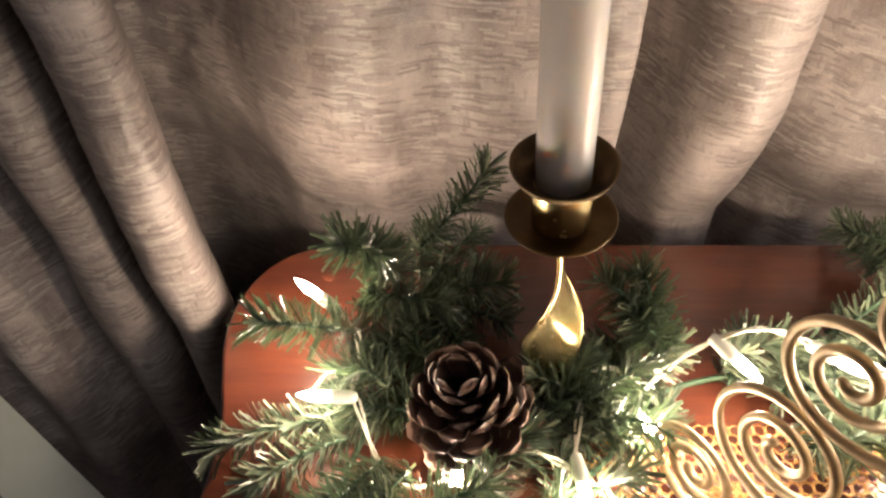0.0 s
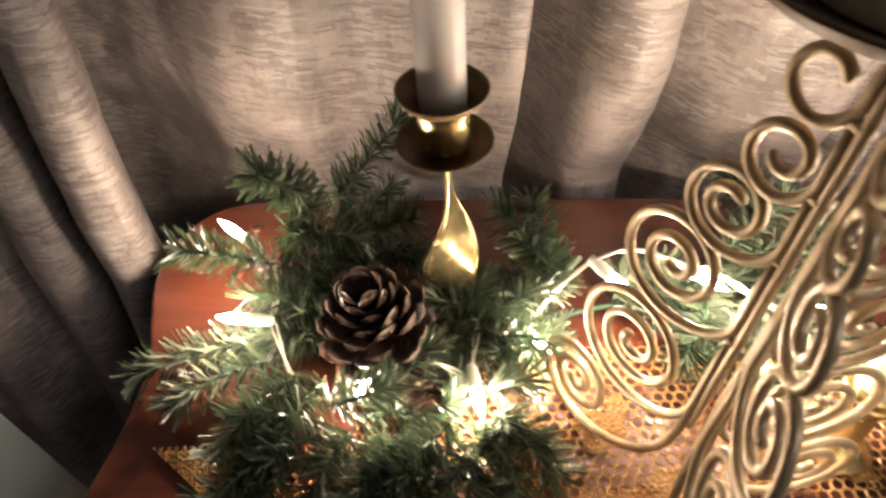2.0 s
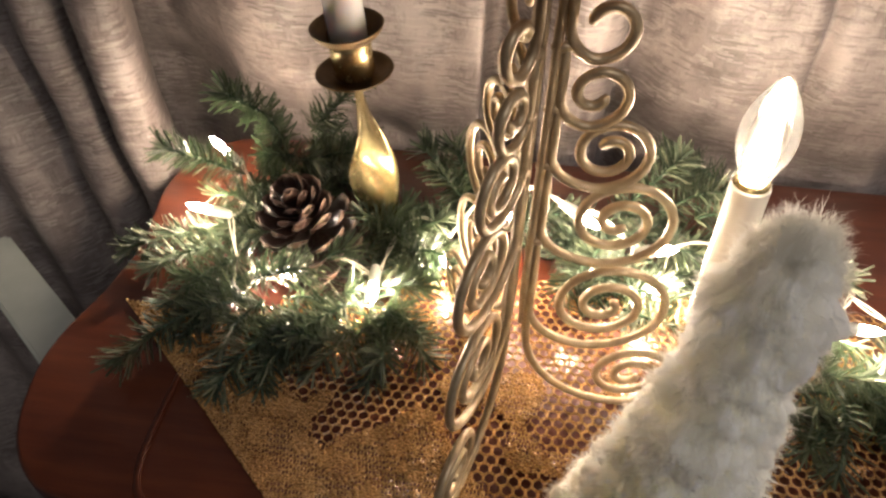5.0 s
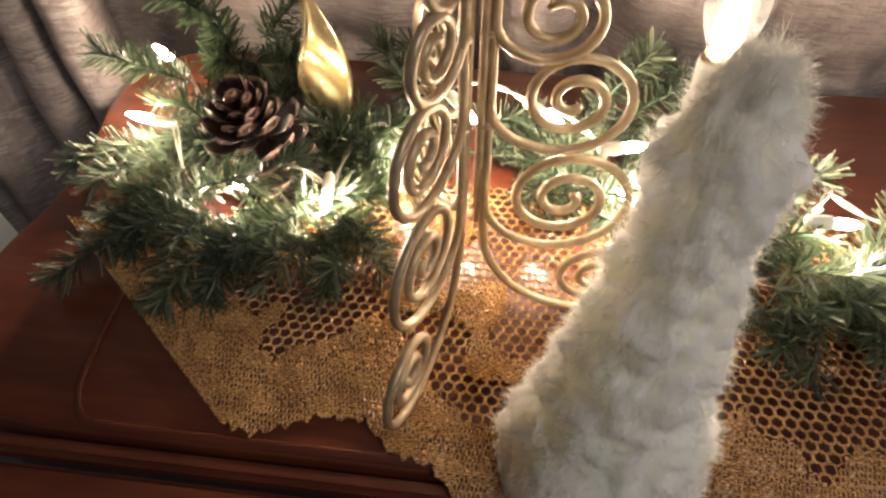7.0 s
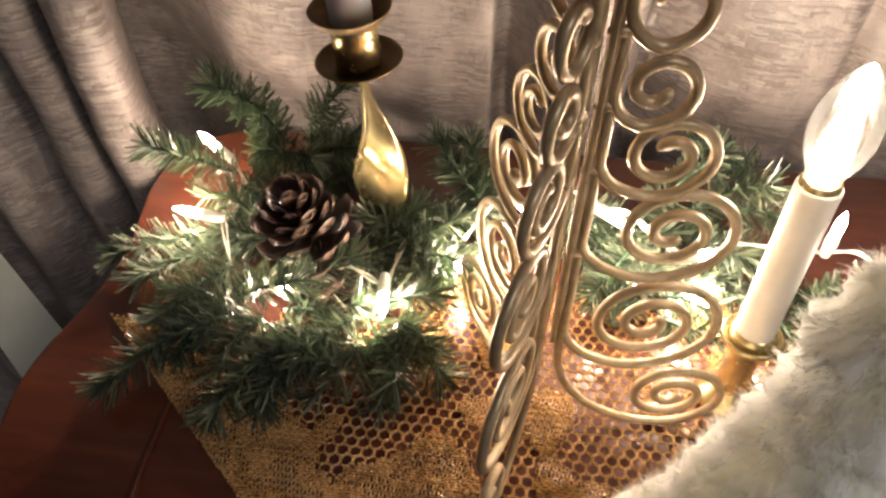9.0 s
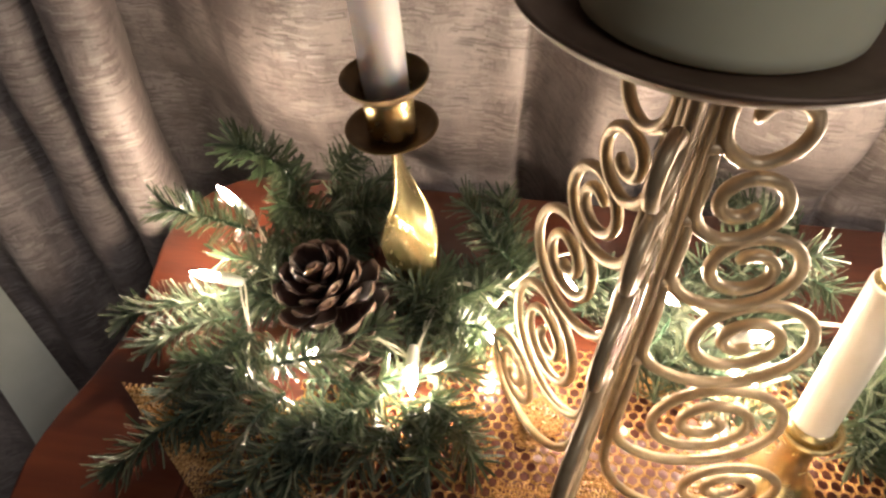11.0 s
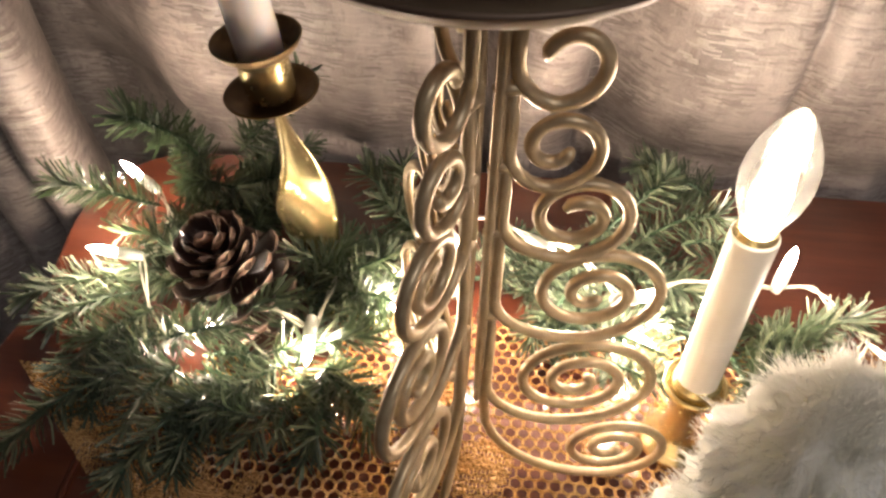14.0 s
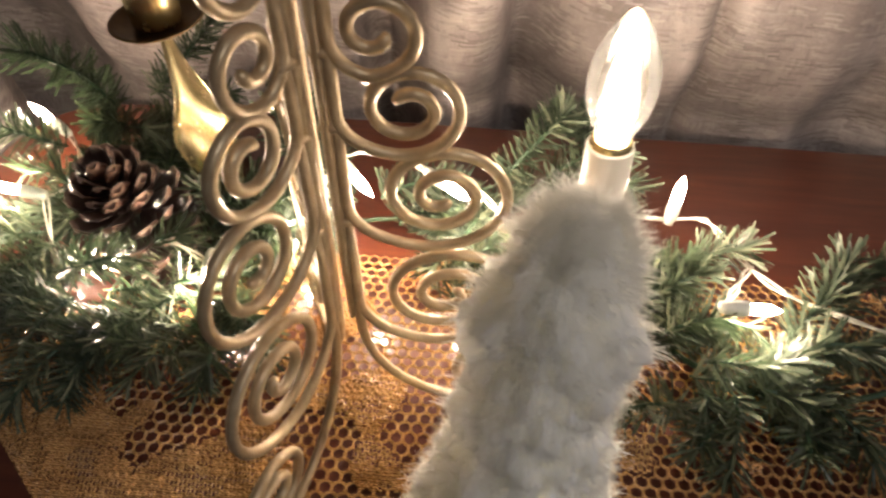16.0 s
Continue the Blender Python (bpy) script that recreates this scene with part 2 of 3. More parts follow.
def lathe(name, profile, material, n=48, m=None, smooth=True):
    verts, faces = [], []
    for r, z in profile:
        for i in range(n):
            a = 2 * math.pi * i / n
            verts.append(Vector((r * math.cos(a), r * math.sin(a), z)))
    for j in range(len(profile) - 1):
        for i in range(n):
            k = (i + 1) % n
            faces.append((j * n + i, j * n + k, (j + 1) * n + k, (j + 1) * n + i))
    if m is not None:
        verts = [m @ v for v in verts]
    return from_lists(name, verts, faces, material, smooth)


def tube(name, paths, radius, material, sides=8, squash=1.0):
    """Swept rods along lists of points, with rounded ends."""
    verts, faces = [], []
    for pts in paths:
        pts = [Vector(p) for p in pts]
        t = (pts[1] - pts[0]).normalized()
        u = t.orthogonal().normalized()
        rings = []
        n = len(pts)
        for i, p in enumerate(pts):
            t2 = (pts[min(i + 1, n - 1)] - pts[max(i - 1, 0)]).normalized()
            u = (u - t2 * u.dot(t2)).normalized()
            w = t2.cross(u)
            r = radius * (0.55 if i in (0, n - 1) else 1.0)
            q = p + t2 * (radius * 0.5 if i == n - 1 else -radius * 0.5 if i == 0 else 0)
            ring = []
            for k in range(sides):
                a = 2 * math.pi * (k + 0.5) / sides
                ring.append(len(verts))
                verts.append(q + r * (math.cos(a) * u + squash * math.sin(a) * w))
            rings.append(ring)
        for a, b in zip(rings, rings[1:]):
            for k in range(sides):
                l = (k + 1) % sides
                faces.append((a[k], a[l], b[l], b[k]))
        faces.append(tuple(reversed(rings[0])))
        faces.append(tuple(rings[-1]))
    return from_lists(name, verts, faces, material)


def spline(points, steps=8, closed=False):
    pts = [Vector(p) for p in points]
    n = len(pts)
    out = []
    for i in range(n if closed else n - 1):
        if closed:
            a, b, c, d = (pts[(i + k) % n] for k in (-1, 0, 1, 2))
        else:
            a, b, c, d = pts[max(i - 1, 0)], pts[i], pts[i + 1], pts[min(i + 2, n - 1)]
        for s in range(steps):
            t = s / steps
            out.append(0.5 * (2 * b + (c - a) * t + (2 * a - 5 * b + 4 * c - d) * t * t + (3 * b - a - 3 * c + d) * t ** 3))
    if not closed:
        out.append(pts[-1])
    return out


def box(name, lo, hi, material, bevel=0.0):
    bm = bmesh.new()
    bmesh.ops.create_cube(bm, size=1)
    lo, hi = Vector(lo), Vector(hi)
    for v in bm.verts:
        v.co = Vector([lo[i] + (v.co[i] + 0.5) * (hi[i] - lo[i]) for i in range(3)])
    if bevel:
        bmesh.ops.bevel(bm, geom=bm.edges[:], offset=bevel, segments=4, affect="EDGES")
    me = mesh_of(bm, name, material)
    me.set_sharp_from_angle(angle=radians(40))
    return me


# ---- the room ----
TOP = 0.745


def structure(name, me, label, category):
    return tagged(new(name, me), label, category, kind="structure")


structure("floor", box("floor", (-1.6, -2.6, -0.1), (2.2, 0.5, 0), CARPET), "dark carpeted floor below the cabinet", "floor")
structure("wall_north", box("wall_north", (-1.6, 0.5, 0), (2.2, 0.6, 2.4), WALL), "plain painted wall behind the curtain", "wall")
structure("wall_south", box("wall_south", (-1.6, -2.7, 0), (2.2, -2.6, 2.4), WALL), "plain painted wall closing the room", "wall")
structure("wall_west", box("wall_west", (-1.7, -2.6, 0), (-1.6, 0.5, 2.4), WALL), "plain painted side wall of the room", "wall")
structure("wall_east", box("wall_east", (2.2, -2.6, 0), (2.3, 0.5, 2.4), WALL), "plain painted side wall of the room", "wall")
structure("ceiling", box("ceiling", (-1.7, -2.7, 2.4), (2.3, 0.6, 2.5), WALL), "plain painted ceiling of the room", "ceiling")


# ---- curtain ----
# plans of the folds; the side panel hangs in front of the main one
SIDE_PANEL = [(-1.2, 0.33), (-0.9, 0.36), (-0.6, 0.30), (-0.5, 0.34), (-0.42, 0.30), (-0.37, 0.345), (-0.315, 0.315), (-0.275, 0.358), (-0.250, 0.327), (-0.230, 0.311), (-0.213, 0.317), (-0.207, 0.340), (-0.199, 0.368),
              (-0.189, 0.338), (-0.181, 0.302), (-0.166, 0.287), (-0.151, 0.290), (-0.145, 0.300), (-0.149, 0.318), (-0.162, 0.345), (-0.178, 0.372)]
MAIN_PANEL = [(-0.30, 0.440), (-0.21, 0.455), (-0.165, 0.428), (-0.132, 0.402), (-0.103, 0.370), (-0.072, 0.351), (-0.045, 0.343), (-0.030, 0.345),
              (-0.008, 0.356), (0.03, 0.347), (0.072, 0.347), (0.096, 0.343), (0.104, 0.346), (0.099, 0.380), (0.097, 0.425), (0.114, 0.442), (0.140, 0.388), (0.156, 0.352), (0.174, 0.342), (0.190, 0.346),
              (0.203, 0.360), (0.209, 0.384), (0.213, 0.410), (0.228, 0.412), (0.258, 0.372), (0.293, 0.351), (0.332, 0.350), (0.345, 0.365), (0.362, 0.352), (0.42, 0.342), (0.47, 0.362), (0.53, 0.343)]
MAIN_PANEL += [(0.62, 0.365), (0.7, 0.34), (0.8, 0.365), (0.9, 0.34), (1.05, 0.365), (1.2, 0.34)]


def build_curtain(folds, lean, behind, label):
    plan = spline([(x, y, 0) for x, y in folds], 9)
    run = [0.0]
    for a, b in zip(plan, plan[1:]):
        run.append(run[-1] + (b - a).length)
    zs = np.concatenate([np.linspace(0.03, 0.7, 12, endpoint=False), np.linspace(0.7, 1.1, 70, endpoint=False), np.linspace(1.1, 2.2, 16)])
    verts, faces, cloth = [], [], []
    for z in zs:
        for p, u in zip(plan, run):
            x = p.x
            y = p.y + 0.006 * noise.noise((x * 16, 0.3, z * 7)) + 0.0022 * noise.noise((x * 55, 4.1, z * 40))
            if behind:
                if z < 0.95:
                    y = max(y, 0.341)
                if z < 0.86:
                    y += 0.035 * min(1.0, (0.86 - z) / 0.12) ** 2
            y += 0.004 * noise.noise((x * 30, 7.7, z * 14))
            verts.append((x + lean * (z - 0.75) + 0.003 * noise.noise((x * 6, 2.0, z * 7)), y, z))
            cloth.append((u, float(z)))
    n = len(plan)
    for j in range(len(zs) - 1):
        for i in range(n - 1):
            a = j * n + i
            faces.append((a, a + 1, a + n + 1, a + n))
    me = from_lists("curtain", verts, faces, CURTAIN)
    uv = me.uv_layers.new(name="cloth")
    for loop in me.loops:
        uv.data[loop.index].uv = cloth[loop.vertex_index]
    ob = new("curtain", me)
    s = ob.modifiers.new("thickness", "SOLIDIFY")
    s.thickness, s.offset = 0.0012, 1
    tagged(ob, label, "curtain", "curtain panels")


build_curtain(MAIN_PANEL, 0.0, True, "taupe slub-woven satin curtain hanging in soft folds behind the cabinet")
build_curtain(SIDE_PANEL, -0.07, False, "taupe slub-woven curtain panel gathered in deep folds beside the cabinet")

# ---- cabinet ----
SIDE = [(-0.045, 0.007), (-0.085, 0.014), (-0.112, 0.040), (-0.126, 0.080), (-0.127, 0.113), (-0.120, 0.150), (-0.117, 0.196), (-0.1236, 0.228),
        (-0.1295, 0.262), (-0.127, 0.292), (-0.115, 0.319), (-0.093, 0.337), (-0.060, 0.343)]


def slab(name, inset, front, z0, z1, bevel):
    """A board with the waved side; front: how far its front edge stands out."""
    pts = []
    for p in spline([(x, y, 0) for x, y in SIDE], 5):
        w = max(0, 1 - (p.y - 0.007) / 0.07)
        pts.append(Vector((p.x + inset, p.y - front * w * w, 0)))
    pts = pts + [Vector((0.76 - p.x - inset, p.y, 0)) for p in reversed(pts)]
    bm = bmesh.new()
    lower = [bm.verts.new((p.x, p.y, z0)) for p in pts]
    upper = [bm.verts.new((p.x, p.y, z1)) for p in pts]
    n = len(pts)
    bm.faces.new(upper)
    bm.faces.new(list(reversed(lower)))
    for i in range(n):
        bm.faces.new((lower[i], lower[(i + 1) % n], upper[(i + 1) % n], upper[i]))
    bmesh.ops.recalc_face_normals(bm, faces=bm.faces)
    rim = [e for e in bm.edges if abs(e.verts[0].co.z - z1) < 1e-6 and abs(e.verts[1].co.z - z1) < 1e-6]
    bmesh.ops.bevel(bm, geom=rim, offset=bevel, segments=5, affect="EDGES", profile=0.5)
    me = mesh_of(bm, name, WOOD)
    me.set_sharp_from_angle(angle=radians(40))
    return me


cabinet = thing("cabinet", pose(0, 0, 0), "glossy reddish mahogany cabinet with a waved, moulded top", "cabinet")
part("top", slab("top", 0.0, -0.0005, 0.7335, TOP, 0.0028), cabinet)
part("apron", slab("apron", 0.006, 0.003, 0.690, 0.7333, 0.001), cabinet)
part("front_bead", box("front_bead", (-0.075, -0.0045, 0.7334), (0.835, 0.0043, 0.7436), WOOD, 0.0026), cabinet)
part("front_ledge", box("front_ledge", (-0.080, -0.050, 0.700), (0.840, -0.0078, 0.7415), WOOD, 0.0034), cabinet)
part("body", slab("body", 0.03, -0.01, 0.0, 0.6897, 0.002), cabinet)
panel = [(-0.046, 0.150, TOP), (-0.042, 0.091, TOP), (-0.040, 0.050, TOP), (-0.036, 0.027, TOP), (-0.026, 0.0135, TOP), (-0.008, 0.0110, TOP)]
part("panel_bead", tube("panel_bead", [spline(panel, 8) + [Vector((x, 0.0110, TOP)) for x in (0.0, 0.1, 0.3, 0.5, 0.72)]], 0.0030, WOOD, 10, 0.55), cabinet)
for x, y in ((-0.079, 0.268), (-0.073, 0.312)):
    part("wood_plug", lathe("wood_plug", [(0.0046, 0), (0.0046, 0.0008), (0.0036, 0.0016), (0.0015, 0.0019), (0.0001, 0.002)], WOOD, 20), cabinet, m=pose(x, y, TOP))

# ---- low white rail beside the cabinet ----
rail = thing("white_rail", pose(-0.30, 0.254, 0, 0, 0, 143), "narrow white painted wooden rail on two posts", "rail")
part("board", box("board", (-0.24, -0.022, 0.58), (0.16, 0.022, 0.60), WHITE_PAINT, 0.003), rail)
for x in (-0.21, 0.13):
    part("post", box("post", (x - 0.018, -0.015, 0), (x + 0.018, 0.015, 0.5798), WHITE_PAINT, 0.003), rail)


# ---- lace runner ----
def lace_edge(x):
    """The front edge of the runner: slanted at its end, then scalloped."""
    if x < 0.04:
        return 0.018 + (0.04 - x) * 0.885
    ruffle = 0.0016 * math.sin(x * 780) + 0.0010 * math.sin(x * 1310 + 1)
    if x < 0.15:
        return float(np.interp(x, (0.04, 0.056, 0.072, 0.085, 0.106, 0.121, 0.140, 0.150), (0.018, 0.015, 0.022, 0.028, 0.028, 0.013, 0.009, -0.002))) + ruffle
    return -0.004 - 0.012 * abs(math.sin((x - 0.15) / 0.045 * math.pi)) + ruffle


def lace_back(x):
    return 0.20 if x > 0.07 else 0.155 if x > 0.0 else 0.140


def lace_dense(x, y, d):
    """True where the lace is woven close (border and flowers), False where it is open net."""
    if d < 0.050 + 0.012 * math.sin(x * 75) + 0.008 * noise.noise((x * 60, y * 60, 3)):
        return True
    return noise.noise((x * 34, y * 34, 2.7)) > 0.30


def lace_z(x, y):
    z = TOP + 0.0028 + 0.0012 * noise.noise((x * 90, y * 90, 0))
    return z - (0.0012 if y < 0.006 else 0) - max(0.0, -0.004 - y) * 0.3


def build_lace():
    runner = thing("lace_runner", pose(0, 0, 0), "golden ecru lace runner with a scalloped edge lying on the cabinet", "table runner")
    verts, faces = [], []

    def ring(cx, cy, outer, inner, lift):
        base = len(verts)
        n = len(outer)
        for k, pts in enumerate((outer, inner)):
            for x, y in pts:
                x, y = cx + x, cy + y
                y = max(y, lace_edge(x))
                verts.append((x, y, lace_z(x, y) + (lift if k else 0)))
        for k in range(n):
            l = (k + 1) % n
            faces.append((base + k, base + l, base + n + l, base + n + k))

    # open net of six-sided meshes
    s = 0.0036
    dx, dy = s * math.sqrt(3), s * 1.5
    hexa = [(math.cos(math.pi / 6 + k * math.pi / 3), math.sin(math.pi / 6 + k * math.pi / 3)) for k in range(6)]
    for j in range(int(0.26 / dy)):
        for i in range(int(0.62 / dx)):
            cx, cy = -0.11 + (i + 0.5 * (j % 2)) * dx, -0.03 + j * dy
            d = cy - lace_edge(cx)
            if d < 0.002 or cy > lace_back(cx) or lace_dense(cx, cy, d):
                continue
            hole = 0.81 + 0.05 * noise.noise((cx * 300, cy * 300, 5))
            ring(cx, cy, [(s * x, s * y) for x, y in hexa], [(s * hole * x, s * hole * y) for x, y in hexa], 0.0006)
    part("open_net", from_lists("open_net", verts, faces, LACE, False), runner)
    verts, faces = [], []
    # close weave: small square meshes, with rows of holes and filled petals
    qx, qy = 0.0019, 0.0034
    for j in range(int(0.26 / qy)):
        for i in range(int(0.62 / qx)):
            cx, cy = -0.11 + (i + 0.5 * (j % 2)) * qx, -0.03 + (j + 0.25 * (i % 2)) * qy
            d = cy - lace_edge(cx)
            if d < -0.0012 or cy > lace_back(cx) or not lace_dense(cx, cy, d):
                continue
            f = noise.noise((cx * 42, cy * 60, 9.1))
            arc = (d + 0.008 * math.sin(cx * 105) + 0.006 * f) % 0.0190
            if arc < 0.0058 and d > 0.005:
                kx, ky = 0.80, 0.86
            elif f > -0.16:
                kx, ky = 0.30, 0.20 + 0.3 * (i % 3 == 0)
            else:
                kx, ky = 0.66, 0.78
            k = 1 + 0.2 * noise.noise((cx * 700, cy * 700, 1))
            hx, hy = qx * 0.5, qy * 0.5
            sq = [(-hx, -hy), (hx, -hy), (hx, hy), (-hx, hy)]
            ring(cx, cy, sq, [(x * kx * k, y * ky * k) for x, y in sq], 0.0010 + 0.0010 * f + 0.0004 * (i % 2))
    part("close_weave", from_lists("close_weave", verts, faces, LACE, False), runner)
    for ob in runner.children:
        tagged(ob, kind="stuff")
        w = ob.modifiers.new("thickness", "SOLIDIFY")
        w.thickness, w.offset = 0.0006, 0


build_lace()


# ---- spiral metal tree with a plate and pillar candle ----
AXIS = Vector((0.1449, 0.1039, TOP))
LEAN_TREE = Matrix(((1, 0, 0.0013, 0), (0, 1, -0.0808, 0), (0, 0, 1, 0), (0, 0, 0, 1)))
STEM = 0.0075
# each scroll: centre out from the stem, centre height, first and last radius, turns, heights where it leaves the stem and starts to sweep out
SCROLLS = [(0.0658, 0.0300, 0.0270, 0.0040, 2.2, 0.094, 0.066), (0.0430, 0.0870, 0.0325, 0.0040, 2.35, 0.132, 0.084), (0.0395, 0.1415, 0.0260, 0.0040, 2.1, 0.174, 0.137),
           (0.0293, 0.1773, 0.0180, 0.0050, 1.62, 0.199, 0.175), (0.0203, 0.2030, 0.0142, 0.0036, 1.18, 0.222, 0.202), (0.0195, 0.2290, 0.0124, 0.0052, 0.70, 0.250, 0.230)]


def scroll_path(c, z, r0, r1, turns, leave, sweep):
    pts = [(STEM, leave), (STEM, 0.5 * (leave + sweep)), (STEM, sweep)]
    # sweep from the stem down to the foot of the scroll
    for k in range(1, 8):
        a = math.radians(180 + 90 * k / 8)
        pts.append((c + (c - STEM) * math.cos(a), sweep + (sweep - z + r0) * math.sin(a)))
    steps = int(26 * turns)
    for k in range(steps + 1):
        u = k / steps
        a = math.radians(-90 + 360 * turns * u)
        r = r0 + (r1 - r0) * u ** 0.85
        pts.append((c + 1.0 * r * math.cos(a), z + 0.98 * r * math.sin(a)))
    return pts


def build_tree():
    tree = thing("metal_tree_candle_stand", pose(*AXIS), "gold-painted wire tree of spiral scrolls carrying a round candle plate", "candle stand")
    # each fin: its bearing, and how far each scroll is bent round from the one below
    for angle, bend in ((5, 0), (118, 0), (-108.5, -1.6)):

        def at(r, z, more=0.0):
            a = math.radians(angle + more)
            return LEAN_TREE @ Vector((r * math.cos(a), r * math.sin(a), z))

        fin = part("scroll_fin", tube("scroll_fin", [[at(0.0042, z) for z in (0.072, 0.10, 0.17, 0.23, 0.2535)]], 0.0020, GOLD_PAINT, 8), tree)
        for i, row in enumerate(SCROLLS):
            part("scroll", tube("scroll", [[at(r, z, bend * (i - 1.5)) for r, z in scroll_path(*row)]], 0.0021, GOLD_PAINT, 8), fin)
        for z in (0.128, 0.170, 0.196, 0.221):
            part("weld", tube("weld", [[at(0.003, z), at(0.006, z + 0.0003), at(0.0098, z)]], 0.0022, GOLD_PAINT, 8), fin)
    part("plate", lathe("plate", [(0.0002, 0.0), (0.030, 0.0), (0.039, 0.0012), (0.0435, 0.0040), (0.0450, 0.0056), (0.0454, 0.0066), (0.0446, 0.0070), (0.0425, 0.0054), (0.038, 0.0030), (0.030, 0.0018), (0.0002, 0.0018)], PLATE, 72), tree, "dark bronze dished plate", pose(-0.0014, -0.0179, 0.2540))
    pillar = thing("pillar_candle", pose(AXIS.x - 0.0014, AXIS.y - 0.0174, TOP + 0.2559), "thick unlit ivory pillar candle standing on the plate", "candle")
    part("wax", lathe("wax", [(0.0002, 0.0), (0.0285, 0.0), (0.0302, 0.0012), (0.0306, 0.004), (0.0305, 0.06), (0.0303, 0.106), (0.0292, 0.110), (0.028, 0.1108), (0.023, 0.1085), (0.0002, 0.107)], PILLAR_WAX, 64), pillar)
    part("wick", tube("wick", [[(0, 0, 0.106), (0.0004, 0, 0.111), (0.0015, 0, 0.116)]], 0.0009, CONE_CORE, 6), pillar)


build_tree()


# ---- brass candlestick with a white taper ----
def build_candlestick():
    foot = Vector((0.0565, 0.2145, TOP))
    up = (Vector((0.0435, 0.2015, 0.9158)) - foot).normalized()
    right = (Vector((1, 0, 0)) - up * up.x).normalized()
    m = Matrix.Translation(foot) @ Matrix((right, up.cross(right), up)).transposed().to_4x4()
    stick = thing("candlestick", m, "brass candlestick with a twisted leaf stem, drip pan and cup", "candlestick")
    part("foot", lathe("foot", [(0.0002, 0.0), (0.021, 0.0005), (0.0215, 0.002), (0.018, 0.0042), (0.008, 0.0066), (0.003, 0.012)], BRASS, 40), stick)
    verts, faces = [], []
    n, k = 40, 9
    for i in range(n + 1):
        s = i / n
        z = 0.010 + 0.1293 * s
        half = 0.0024 + 0.0132 * math.sin(math.pi * s ** 0.93) ** 1.3 + 0.0035 * max(0, 1 - s / 0.25)
        ease = min(1, max(0, (s - 0.30) / 0.55))
        turn = math.radians(4 + 84 * ease * ease * (3 - 2 * ease))
        for side in (1, -1):
            for j in range(k):
                w = -1 + 2 * j / (k - 1)
                bow = 0.0038 * (1 - w * w) * (half / 0.0147)
                x, y = w * half, -bow + side * 0.0009
                verts.append((x * math.cos(turn) - y * math.sin(turn), x * math.sin(turn) + y * math.cos(turn), z))
    row = 2 * k
    for i in range(n):
        for j in range(k - 1):
            a = i * row + j
            faces.append((a, a + 1, a + 1 + row, a + row))
            b = i * row + k + j
            faces.append((b + 1, b, b + row, b + 1 + row))
        for j in (0, k - 1):
            a, b = i * row + j, i * row + k + j
            faces.append((a, b, b + row, a + row) if j == 0 else (b, a, a + row, b + row))
    part("leaf_stem", from_lists("leaf_stem", verts, faces, BRASS), stick, "polished twisted brass leaf stem")
    part("drip_pan", lathe("drip_pan", [(0.0002, 0.1395), (0.006, 0.1395), (0.014, 0.1405), (0.0195, 0.1425), (0.0216, 0.1440), (0.0219, 0.1446), (0.0213, 0.1450), (0.0190, 0.1436), (0.014, 0.1418), (0.0002, 0.1412)], DARK_BRASS, 56), stick, "tarnished brass drip pan")
    part("neck", lathe("neck", [(0.0070, 0.1414), (0.0106, 0.1420), (0.0114, 0.1440), (0.0114, 0.1600), (0.0118, 0.1640), (0.0111, 0.1642)], BRASS, 48), stick, "polished brass neck")
    part("cup", lathe("cup", [(0.0112, 0.1636), (0.0126, 0.1641), (0.0158, 0.1655), (0.0183, 0.1678), (0.0196, 0.1704), (0.0199, 0.1712), (0.0193, 0.1714), (0.0178, 0.1688), (0.0152, 0.1666), (0.0118, 0.1650), (0.0104, 0.1600), (0.0102, 0.1520), (0.0002, 0.1510)], DARK_BRASS, 56), stick, "flared tarnished brass candle cup")
    taper = thing("taper_candle", m @ Matrix.Translation((0, 0, 0.1512)), "tall white unlit taper candle set in the brass cup", "candle")
    part("wax", lathe("wax", [(0.0002, 0.0), (0.0099, 0.0), (0.0101, 0.004), (0.0104, 0.02), (0.0102, 0.10), (0.0094, 0.18), (0.0084, 0.232), (0.006, 0.243), (0.0014, 0.249), (0.0002, 0.2495)], TAPER_WAX, 48), taper)
    part("wick", tube("wick", [[(0, 0, 0.248), (0.0002, 0, 0.255), (0.001, 0, 0.260)]], 0.0007, CORD, 6), taper)


build_candlestick()


